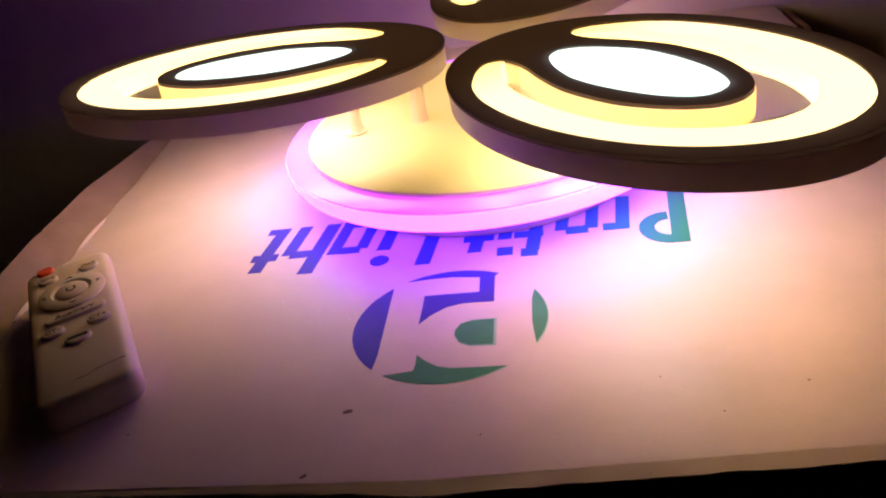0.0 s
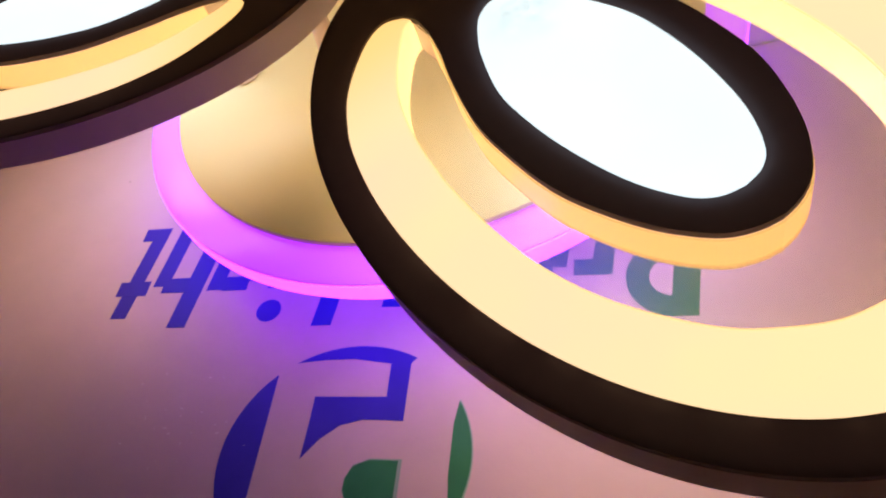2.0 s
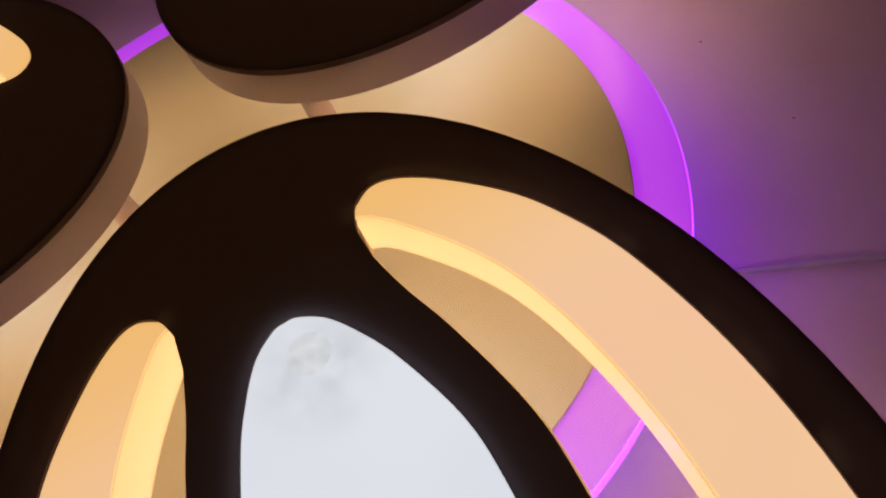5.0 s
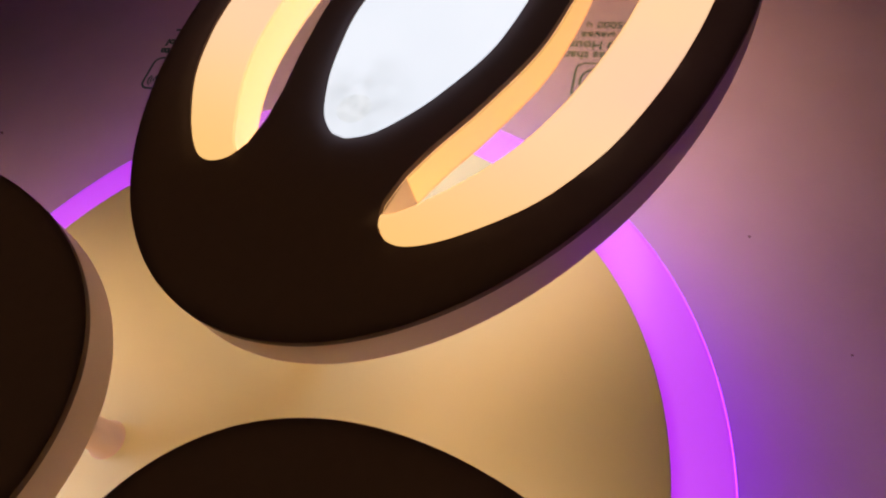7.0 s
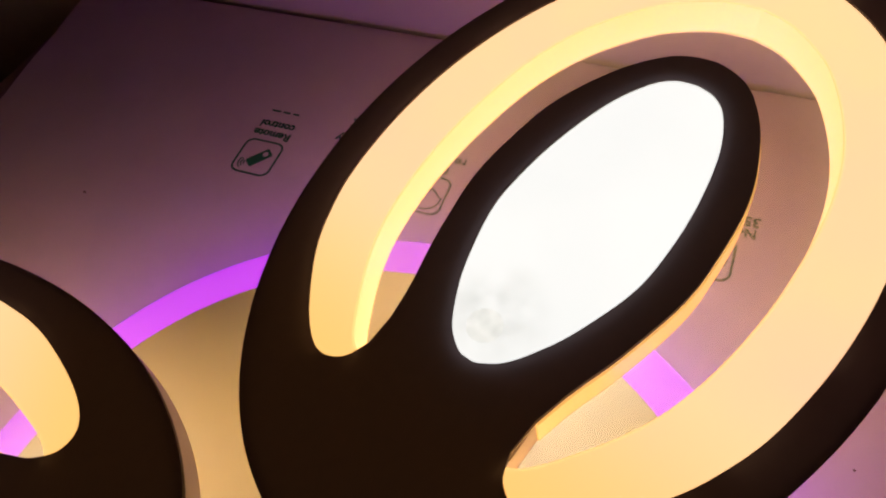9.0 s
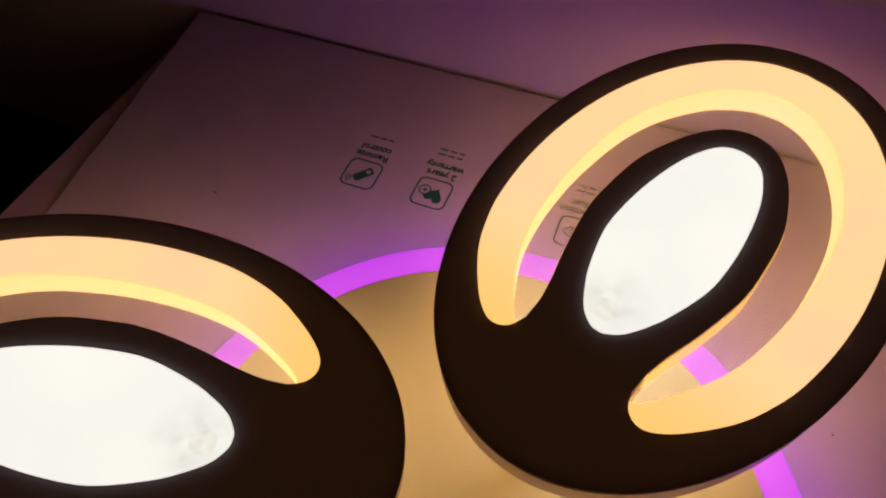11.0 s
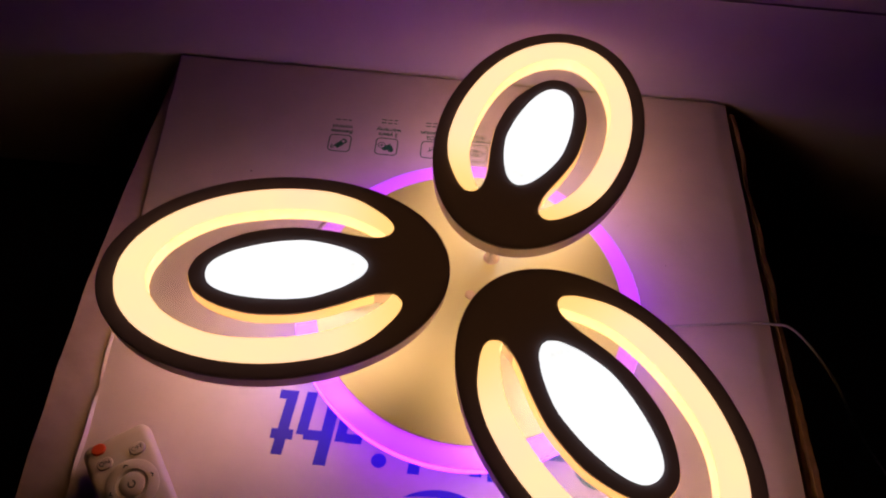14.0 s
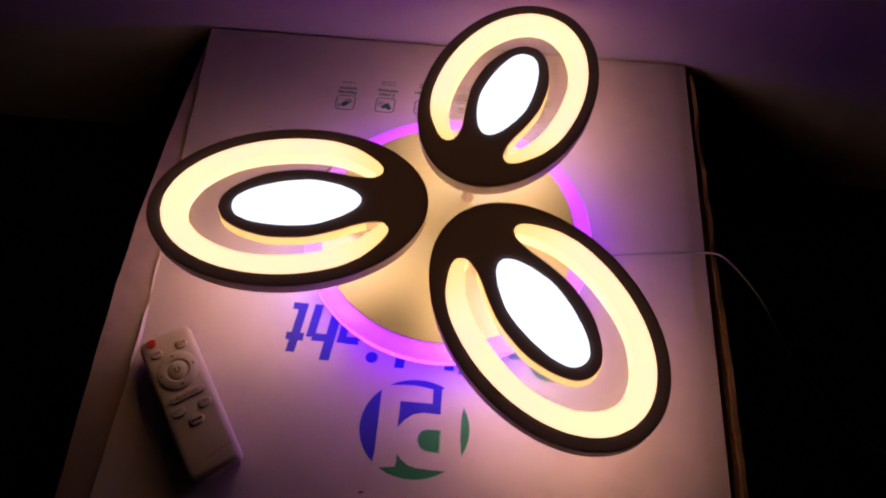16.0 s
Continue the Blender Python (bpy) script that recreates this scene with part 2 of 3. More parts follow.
def strip(line, low, high, thick, closed=False, bm=None):
    """An upright band along a line, thick to its left."""
    bm = bm or bmesh.new()
    n = len(line)
    rows = []
    for i, (x, y) in enumerate(line):
        x0, y0 = line[(i - 1) % n if closed else max(i - 1, 0)]
        x1, y1 = line[(i + 1) % n if closed else min(i + 1, n - 1)]
        d = math.hypot(x1 - x0, y1 - y0) or 1
        ox, oy = -(y1 - y0) / d * thick, (x1 - x0) / d * thick
        rows.append([bm.verts.new(v) for v in ((x, y, low), (x, y, high), (x + ox, y + oy, high), (x + ox, y + oy, low))])
    for i in range(n if closed else n - 1):
        a, b = rows[i], rows[(i + 1) % n]
        for k in range(4):
            bm.faces.new((a[k], a[(k + 1) % 4], b[(k + 1) % 4], b[k]))
    if not closed:
        bm.faces.new(rows[0])
        bm.faces.new(rows[-1][::-1])
    return bm


def turned(profile, n=64, cx=0.0, cy=0.0, bm=None, cap=True):
    """A turned body from (radius, height) pairs."""
    bm = bm or bmesh.new()
    rings = [[bm.verts.new((cx + r * math.cos(2 * math.pi * i / n), cy + r * math.sin(2 * math.pi * i / n), z)) for i in range(n)] for r, z in profile]
    for a, b in zip(rings, rings[1:]):
        for i in range(n):
            bm.faces.new((a[i], a[(i + 1) % n], b[(i + 1) % n], b[i]))
    if cap:
        bm.faces.new(rings[0][::-1])
        bm.faces.new(rings[-1])
    return bm


def rounded(w, h, r, n=6, cx=0.0, cy=0.0):
    out = []
    for sx, sy, a0 in ((1, 1, 0), (-1, 1, 90), (-1, -1, 180), (1, -1, 270)):
        for i in range(n + 1):
            a = radians(a0 + 90 * i / n)
            out.append((cx + sx * (w / 2 - r) + r * math.cos(a), cy + sy * (h / 2 - r) + r * math.sin(a)))
    return out


# ---- the setting: wall behind the box, dark floor, closing walls ----
def block(x0, x1, y0, y1, z0, z1, bm=None):
    bm = bm or bmesh.new()
    bmesh.ops.create_cube(bm, size=1, matrix=Matrix.LocRotScale(((x0 + x1) / 2, (y0 + y1) / 2, (z0 + z1) / 2), None, (x1 - x0, y1 - y0, z1 - z0)))
    return bm


FLOOR_Z = -0.2
tagged(part("floor", block(-1.6, 1.6, -2.4, 0.9, FLOOR_Z - 0.05, FLOOR_Z), M_FLOOR), "dark floor in an unlit room under the carton", "floor", kind="structure")
tagged(part("wall_north", block(-1.6, 1.6, 0.271, 0.371, FLOOR_Z, 2.3), M_WALL), "painted plaster wall close behind the carton, lit violet", "wall", kind="structure")
# unseen walls and ceiling added round the room, dark to hold bounced light down
tagged(part("wall_south", block(-1.6, 1.6, -2.5, -2.4, FLOOR_Z, 2.3), M_DIM), "unseen closing wall, coloured dark to keep the room unlit", "wall", kind="structure")
tagged(part("wall_west", block(-1.7, -1.6, -2.5, 0.372, FLOOR_Z, 2.3), M_DIM), "unseen closing wall, coloured dark to keep the room unlit", "wall", kind="structure")
tagged(part("wall_east", block(1.6, 1.7, -2.5, 0.372, FLOOR_Z, 2.3), M_DIM), "unseen closing wall, coloured dark to keep the room unlit", "wall", kind="structure")
tagged(part("ceiling", block(-1.7, 1.7, -2.5, 0.372, 2.3, 2.4), M_DIM), "unseen closing ceiling, coloured dark to keep the room unlit", "ceiling", kind="structure")

tagged(part("trim", block(0.06, 1.6, 0.269, 0.271, 0.1155, 0.1178), M_WALL), "thin raised trim line along the plaster wall", "trim", kind="structure")

# ---- the carton ----
carton = thing("carton", "white printed cardboard carton with worn edges, lying flat", "box", pose(0, 0, FLOOR_Z))
UP = -FLOOR_Z  # the carton's top over its base


def sheet(xs, ys, height, thick=0.003, inset=None):
    """A bent sheet over a grid, with its underside."""
    bm = bmesh.new()
    inset = inset or (lambda x, y: x)
    top = [[bm.verts.new((inset(x, y), y, height(inset(x, y), y))) for x in xs] for y in ys]
    low = [[bm.verts.new((inset(x, y), y, height(inset(x, y), y) - thick)) for x in xs] for y in ys]
    nx, ny = len(xs), len(ys)
    for j in range(ny - 1):
        for i in range(nx - 1):
            bm.faces.new((top[j][i], top[j][i + 1], top[j + 1][i + 1], top[j + 1][i]))
            bm.faces.new((low[j][i], low[j + 1][i], low[j + 1][i + 1], low[j][i + 1]))
    for j in range(ny - 1):
        bm.faces.new((top[j][0], top[j + 1][0], low[j + 1][0], low[j][0]))
        bm.faces.new((top[j][-1], low[j][-1], low[j + 1][-1], top[j + 1][-1]))
    for i in range(nx - 1):
        bm.faces.new((top[0][i], low[0][i], low[0][i + 1], top[0][i + 1]))
        bm.faces.new((top[-1][i], top[-1][i + 1], low[-1][i + 1], low[-1][i]))
    return bm


def left_crease(y):
    return -0.2575 - 0.105 * y if y > -0.12 else -0.2449 - 0.03 * (y + 0.12)


EDGE = ((-0.29, 0.026), (-0.2, 0.0215), (-0.1, 0.0175), (0.0, 0.0135), (0.1, 0.0092), (0.18, 0.0072), (0.25, 0.0062), (0.3, 0.006))


def left_edge(y):
    """How far the carton's worn left edge lies in from a straight line."""
    for (y0, e0), (y1, e1) in zip(EDGE, EDGE[1:]):
        if y <= y1:
            return e0 + (e1 - e0) * (y - y0) / (y1 - y0)
    return EDGE[-1][1]


def lift(y):
    """How high the edge of the left strip of the top is sprung up."""
    return 0.0148 * min(1, max(-0.3, (0.19 - y) / 0.2)) * min(1, max(0.12, (y + 0.3) / 0.22))


def crease(y):
    """Where the printed top layer ends beside the sprung flap."""
    return left_crease(y) + 0.0016 * noise.noise(Vector((0, y * 30, 3)))


def top_height(x, y):
    z = UP
    if x > 0.255:
        z -= 0.1 * (x - 0.255) + 0.0006 * noise.noise(Vector((x * 80, y * 30, 4)))
    z -= 40 * max(0, -0.283 - y) ** 2 + 96 * max(0, y - 0.2635) ** 2
    z += 0.0006 * noise.noise(Vector((x * 9, y * 9, 0))) * min(1, max(0, abs(x) - 0.18) * 20)
    z += 0.0012 * max(0, 1 - (x - crease(y)) / 0.012) * max(0, noise.noise(Vector((1, y * 18, 8))))
    return z


def flap_height(x, y):
    c = left_crease(y)
    return UP - 0.0028 + lift(y) * max(0, (c - x) / (c + 0.294 - left_edge(y))) + 0.0005 * noise.noise(Vector((x * 45, y * 18, 2))) - 0.0009 * math.exp(-(((y + 0.085 + (x + 0.27) * 1.2) / 0.006) ** 2))


XS = [-0.25, -0.248, -0.245, -0.24, -0.235, -0.23, -0.22, -0.21] + [-0.2 + 0.01 * i for i in range(46)] + [0.254, 0.257, 0.26, 0.264, 0.268, 0.272]
YS = [-0.2865, -0.285, -0.282, -0.279] + [-0.27 + 0.01 * i for i in range(53)] + [0.257, 0.2635, 0.266, 0.2675, 0.2685]


def front(x):
    """How far the carton's front edge runs back from square."""
    return 0.062 * max(0.0, x - 0.01)


def squared(bm):
    """Draw the front of a sheet back along the slanting front edge."""
    for v in bm.verts:
        v.co.y += front(v.co.x) * min(1, max(0, (-0.2 - v.co.y) / 0.08))
    return bm


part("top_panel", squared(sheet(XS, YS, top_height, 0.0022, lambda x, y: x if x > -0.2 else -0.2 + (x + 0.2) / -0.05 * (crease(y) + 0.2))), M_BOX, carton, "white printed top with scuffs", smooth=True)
FLAP_YS = [-0.284 + 0.0055 * i for i in range(99)]
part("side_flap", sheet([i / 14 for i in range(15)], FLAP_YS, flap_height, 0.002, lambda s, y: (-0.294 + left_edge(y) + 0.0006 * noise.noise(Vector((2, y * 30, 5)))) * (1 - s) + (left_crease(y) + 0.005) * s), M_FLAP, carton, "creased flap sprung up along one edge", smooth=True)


def curled_edge(y0, y1, high):
    """The torn edge of the printed top layer, curling up along the crease."""
    bm, rows, n = bmesh.new(), [], 40
    for i in range(n + 1):
        y = y0 + (y1 - y0) * i / n
        up = high * math.sin(math.pi * i / n) ** 0.7 + 0.0004 * noise.noise(Vector((3, y * 60, 1)))
        x = crease(y) + 0.0008 * noise.noise(Vector((5, y * 40, 2)))
        rows.append([bm.verts.new(v) for v in ((x + 0.0016, y, UP + 0.0001), (x - 0.0004, y, UP + up), (x - 0.0008, y, UP + up - 0.0003), (x + 0.0008, y, UP - 0.0007))])
    for a, b in zip(rows, rows[1:]):
        for k in range(4):
            bm.faces.new((a[k], a[(k + 1) % 4], b[(k + 1) % 4], b[k]))
    bm.faces.new(rows[0]), bm.faces.new(rows[-1][::-1])
    return bm


part("torn_edge", curled_edge(-0.162, -0.098, 0.003), M_BOX, carton, "pale torn paper edge curling up", smooth=True)
part("torn_edge", curled_edge(-0.09, -0.04, 0.0016), M_BOX, carton, "pale torn paper edge curling up", smooth=True)
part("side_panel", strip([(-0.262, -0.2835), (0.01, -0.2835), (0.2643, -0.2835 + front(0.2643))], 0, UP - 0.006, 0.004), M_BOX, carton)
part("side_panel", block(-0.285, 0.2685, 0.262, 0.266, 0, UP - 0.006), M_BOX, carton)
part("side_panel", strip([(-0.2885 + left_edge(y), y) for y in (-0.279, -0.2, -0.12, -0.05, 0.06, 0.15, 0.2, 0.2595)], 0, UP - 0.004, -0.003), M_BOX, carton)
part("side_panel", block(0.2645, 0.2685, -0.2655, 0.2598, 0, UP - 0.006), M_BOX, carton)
part("bottom_panel", block(-0.262, 0.2643, -0.2612, 0.2598, 0.0005, 0.004), M_KRAFT, carton)


def flap(y0, y1, x, drop, lean):
    """The ragged brown edge of a flap along the carton's side."""
    bm, rows, n = bmesh.new(), [], 60
    for i in range(n + 1):
        y = y0 + (y1 - y0) * i / n
        w = 0.0022 * noise.noise(Vector((y * 22, x * 50, 7))) + 0.0012 * noise.noise(Vector((y * 80, x * 50, 1)))
        xx = x + lean * (i / n) + w
        rows.append([bm.verts.new(v) for v in ((xx, y, UP - drop), (xx + 0.0045, y, UP - drop - 0.0006 + w), (xx + 0.0045, y, 0.02), (xx, y, 0.02))])
    for a, b in zip(rows, rows[1:]):
        for k in range(4):
            bm.faces.new((a[k], a[(k + 1) % 4], b[(k + 1) % 4], b[k]))
    bm.faces.new(rows[0]), bm.faces.new(rows[-1][::-1])
    return bm


part("flap", flap(-0.264, 0.25, 0.2775, 0.008, 0.0), M_KRAFT, carton, "ragged brown corrugated flap edge")
part("flap", flap(-0.264, 0.256, 0.2845, 0.004, -0.008), M_KRAFT, carton, "ragged brown corrugated flap edge")

def torn_front(x0, x1, y, drop, seed, depth):
    """A torn paper edge along the carton's front."""
    bm, rows, n = bmesh.new(), [], 90
    for i in range(n + 1):
        x = x0 + (x1 - x0) * i / n
        w = 0.0016 * noise.noise(Vector((x * 25, seed, 7))) + 0.0008 * noise.noise(Vector((x * 90, seed, 1)))
        w += 0.0026 * min(1, max(0, -x / 0.06))
        rows.append([bm.verts.new(v) for v in ((x, y + front(x) + 0.006, UP - drop + 0.0006), (x, y + front(x) + w, UP - drop - 0.0004), (x, y + front(x) + w + 0.0002, UP - drop - 0.0018), (x, y + front(x) + 0.006, UP - drop - depth))])
    for a, b in zip(rows, rows[1:]):
        for k in range(4):
            bm.faces.new((a[k], a[(k + 1) % 4], b[(k + 1) % 4], b[k]))
    bm.faces.new(rows[0]), bm.faces.new(rows[-1][::-1])
    return bm


part("torn_edge", torn_front(-0.255, 0.272, -0.2892, 0.0004, 3, 0.004), M_BOX, carton, "torn pale paper edge")
part("torn_edge", torn_front(-0.2, 0.27, -0.2915, 0.0065, 9, 0.004), M_KRAFT, carton, "torn brown paper edge")

def bow(r, w, a0, a1, cx=0.0, cy=0.0, n=10):
    a = [radians(a0 + (a1 - a0) * i / n) for i in range(n + 1)]
    return [(cx + (r + w) * math.cos(t), cy + (r + w) * math.sin(t)) for t in a] + [(cx + r * math.cos(t), cy + r * math.sin(t)) for t in reversed(a)]


def spun(loop, deg, cx=0.0, cy=0.0):
    c, s = math.cos(radians(deg)), math.sin(radians(deg))
    return [(cx + x * c - y * s, cy + x * s + y * c) for x, y in loop]


# printed marks: plain shapes on the carton's top
MARK = UP + 0.00014


def mark(name, loops, mat, label="", at=None, lift=0.0):
    if mat is M_GREEN:
        part("pale_outline", slab(loops, MARK - 0.0009, MARK - 0.00004), M_GREEN_PALE, carton)
        cx, cy = (sum(p[k] for p in loops[0]) / len(loops[0]) for k in (0, 1))
        size = max(abs(p[k] - (cx, cy)[k]) for p in loops[0] for k in (0, 1))
        loops = [[(cx + (x - cx) * (1 - 0.0009 / size) - 0.0004, cy + (y - cy) * (1 - 0.0009 / size) + 0.0002) for x, y in loop] for loop in loops]
    return part(name, slab(loops, MARK - 0.0008, MARK + lift), mat, carton, label, at)


def mm(points):
    return [(x / 1000, y / 1000) for x, y in points]


RING = (10.4, -189.8, 46.6, 42.9)  # the round emblem: centre and half sizes, mm


def arc(a0, a1, n=14):
    return [(RING[0] + RING[2] * math.cos(radians(a0 + (a1 - a0) * i / n)), RING[1] + RING[3] * math.sin(radians(a0 + (a1 - a0) * i / n))) for i in range(n + 1)]


mark("emblem_piece", [mm(arc(133.5, 227) + [(-20.4, -212), (-20.9, -190), (-21.4, -170)])], M_BLUE, "dark blue printed crescent")
mark("emblem_piece", [mm(arc(123, 62) + [(30.3, -154), (31, -176), (23, -175.8), (15.9, -175.8), (8, -178), (1, -183.5), (-4.3, -190.4), (-4.2, -178), (-4.4, -167.3), (23.2, -167.1), (22.6, -154.2), (8, -152.2), (-4, -152.6)])], M_BLUE, "dark blue printed bar shape")
mark("emblem_piece", [mm([(33, -189.3), (33.5, -209.2), (21.9, -208.9), (16.5, -206), (13.8, -200.5), (13.8, -196.5), (16, -191.8), (21.7, -189.4)])], M_GREEN, "green printed half round")
mark("emblem_piece", [mm(arc(236, 309) + [(27, -223.2), (15.2, -222.8), (8.5, -221.2), (2.5, -217), (-2, -212.4), (-1.6, -219), (-2.2, -223.3)])], M_GREEN, "green printed crescent with a spike")
mark("emblem_piece", [mm(arc(-28, 31) + [(49.2, -176), (49.6, -195)])], M_GREEN, "green printed crescent")

# the line of large print, as bars of its strokes
LINE = [
    ("v", 126.5, 9.0, -137, -83),
    ("v", 97.5, 7.5, -119, -83), ("h", 90.5, 7.5, -119, -112),
    ("v", 81, 7, -115, -88), ("v", 65, 7, -115, -88), ("h", 73, 12, -119.5, -112), ("h", 73, 12, -90, -83),
    ("v", 51, 7.5, -133, -83), ("h", 47.5, 9, -138, -130.5), ("h", 47, 16, -119, -112.5),
    ("v", 34.5, 7.5, -119, -83), ("h", 34.5, 8.5, -135.5, -127.5),
    ("v", 19.5, 7.5, -130, -83), ("h", 19.5, 17, -119, -112.5),
    ("v", -7.5, 8.5, -137.5, -83), ("h", -18, 13, -90, -83),
    ("v", -34, 8, -119, -83),
    ("v", -64, 7.5, -119, -70), ("h", -55, 12, -119.5, -112.5), ("v", -48, 7, -115, -88), ("h", -55, 12, -90, -83),
    ("v", -74.5, 9, -137, -83), ("v", -92.5, 8, -116, -83), ("h", -85, 13, -119.5, -112),
    ("v", -106.5, 8, -132, -83), ("h", -107, 16, -120.5, -113), ("h", -111, 6, -90, -83),
]
for way, x, w, y0, y1 in LINE:
    lean = 0.1 * (way == "v")
    s = lambda y: -lean * (-110 - y) * 0.9
    mark("print_bar", [mm([(x - w / 2 + s(y0), y0), (x + w / 2 + s(y0), y0), (x + w / 2 + s(y1), y1), (x - w / 2 + s(y1), y1)])], M_BLEND, lift=0.00006 * (way == "h"))
mark("print_dot", [ellipse(0.0055, 0.0052, 28, -0.035, -0.1300)], M_BLUE, "round blue printed dot")


# a half ring in the same ink, beside the first bar
mark("print_bow", [mm(bow(8, 8, 90, 270, 121, -121, 16))], M_BLEND, lift=0.00012)

# scuffs and punctures in the card
M_SCUFF = material("scuffed_card", (0.24, 0.16, 0.12), 0.9, second=(0.12, 0.08, 0.055), scale=500, bump=0.4, bump_scale=1500)


def scuff(x, y, a, b, deg, seed):
    rim = [((1 + 0.5 * noise.noise(Vector((math.cos(t) * 1.7, math.sin(t) * 1.7, seed)))) * a * math.cos(t), (1 + 0.5 * noise.noise(Vector((math.cos(t) * 2, math.sin(t) * 2, seed + 5)))) * b * math.sin(t)) for t in [2 * math.pi * i / 18 for i in range(18)]]
    mark("scuff", [spun(rim, deg, x, y)], M_SCUFF)


for n, (x, y, a, bb, deg) in enumerate(((-0.0262, -0.2462, 0.0024, 0.0011, 12), (-0.0363, -0.2796, 0.0016, 0.0007, 30), (-0.1825, 0.1235, 0.0011, 0.0006, 160), (0.16, 0.1, 0.0008, 0.0006, 0), (0.153, -0.241, 0.0009, 0.0006, 20), (0.03, -0.262, 0.0006, 0.0005, 0), (-0.123, -0.254, 0.0008, 0.0006, 50), (0.12, -0.255, 0.0007, 0.0004, 10), (0.2, -0.05, 0.0008, 0.0005, 70), (0.19, 0.06, 0.0006, 0.0005, 0), (-0.2, 0.06, 0.0009, 0.0005, 40), (-0.14, -0.05, 0.0006, 0.0004, 0), (0.215, 0.17, 0.0007, 0.0006, 15), (0.1, -0.235, 0.0005, 0.0004, 0))):
    scuff(x, y, a if n < 3 else a * 0.65, bb if n < 3 else bb * 0.65, deg, n)


def speck(x, y, size, deg, seed):
    rim = [(size * (1 + 0.5 * noise.noise(Vector((math.cos(t) * 2, math.sin(t) * 2, seed)))) * math.cos(t), 0.45 * size * (1 + 0.5 * noise.noise(Vector((math.cos(t) * 2, 3 + math.sin(t) * 2, seed)))) * math.sin(t)) for t in [2 * math.pi * i / 10 for i in range(10)]]
    mark("scratch_glint", [spun(rim, deg, x, y)], M_SPECK)


# glints off the scratched coating, coloured in as pale specks
rng = random.Random(5)
for n in range(26):
    speck(rng.gauss(-0.062, 0.016), rng.gauss(-0.178, 0.008), rng.uniform(0.0003, 0.0008), rng.uniform(0, 180), n)

# small icons with their words, printed the other way up
def words(text, size, x, y, mat):
    cu = bpy.data.curves.new("words", "FONT")
    cu.body, cu.size, cu.align_x, cu.extrude = text, size, "CENTER", 0.0002
    cu.offset = size * 0.022
    tmp = bpy.data.objects.new("words", cu)
    scene.collection.objects.link(tmp)
    bpy.context.view_layer.update()
    me = bpy.data.meshes.new_from_object(tmp.evaluated_get(bpy.context.evaluated_depsgraph_get()))
    bpy.data.objects.remove(tmp)
    me.materials.clear()
    me.materials.append(mat)
    ob = new("printed_words", me)
    ob.parent = carton
    ob.matrix_basis = pose(x, y, MARK - 0.0001, 0, 0, 180)
    return ob


def icon(x, lines, glyph):
    c, h = x, 0.0107
    row_y = 0.1666 + 0.016 * (x + 0.1085)
    mark("icon_frame", [rounded(2 * h, 2 * h, 0.0045, 6, c, row_y), rounded(2 * h - 0.002, 2 * h - 0.002, 0.0036, 6, c, row_y)], M_ICON)
    for k, loops in enumerate(glyph):
        mark("icon_glyph", [[(c - a, row_y - b) for a, b in loop] for loop in loops], M_ICON, lift=0.00008 * (k > 0))
    if glyph is G_HEART:
        mark("icon_disc", [ellipse(0.003, 0.003, 24, c - 0.0046, row_y + 0.0012)], M_BOX, lift=0.00004)
    y = row_y + h + 0.0112
    for text, size in lines:
        if text:
            words(text, size, c, y + size * 0.15 - 0.006, M_ICON)
        else:
            for k, w in ((-0.0055, 0.0026), (0.0005, 0.0021), (0.0058, 0.0017)):
                mark("print_bar", [rounded(2 * w, 0.0011, 0.0003, 2, c + k, y - 0.0042)], M_ICON)
        y += 0.0062 if text else 0.004


G_REMOTE = [[spun(rounded(0.0125, 0.0055, 0.001), 48, -0.0012, 0.0002), spun(ellipse(0.0015, 0.0015, 16), 0, -0.0034, -0.0025)]] + [[bow(r, 0.0006, -35, 55, 0.0035, 0.0045)] for r in (0.0012, 0.0026, 0.004)]


def heart(size, n=28):
    t = [2 * math.pi * i / n for i in range(n)]
    return [(size * 16 * math.sin(a) ** 3, size * (13 * math.cos(a) - 5 * math.cos(2 * a) - 2 * math.cos(3 * a) - math.cos(4 * a))) for a in t]


G_HEART = [[spun(heart(0.00036), -14, -0.0018, 0.0016)], [bow(0.0029, 0.0008, 0, 359, 0.0046, -0.0012, 24)], [rounded(0.0036, 0.0008, 0.0003, 2, 0.0046, -0.0012)], [rounded(0.0008, 0.0036, 0.0003, 2, 0.0046, -0.0012)]]
G_LEAF = [[bow(0.0062, 0.0008, 80, 190, -0.002, 0.0015, 14)], [bow(0.0078, 0.0008, 205, 268, 0.0, 0.0045, 12)], [spun(rounded(0.009, 0.0008, 0.0003, 2), 40, 0.0005, 0.0)], [spun(rounded(0.0045, 0.0008, 0.0003, 2), 95, 0.002, -0.0005)]]
G_EYE = [[bow(0.0085, 0.0008, 38, 142, 0, -0.0052, 14)], [bow(0.0085, 0.0008, 218, 322, 0, 0.0052, 14)], [bow(0.0026, 0.0007, 0, 359, 0, 0, 18)], [bow(0.0008, 0.0008, 0, 359, 0, 0, 18)]]
G_CLOCK = [[bow(0.0072, 0.001, 0, 359, 0, 0, 32)], [rounded(0.0011, 0.0048, 0.0003, 2, 0, 0.0022)], [rounded(0.0036, 0.0011, 0.0003, 2, -0.0015, 0)]]
icon(-0.1085, [("Remote", 0.0064), ("control", 0.0064), ("", 0)], G_REMOTE)
icon(-0.0642, [("2 years", 0.0064), ("warranty", 0.0064), ("", 0), ("", 0)], G_HEART)
icon(-0.0213, [("CO2", 0.0064), ("reduction", 0.0064), ("", 0), ("", 0)], G_LEAF)
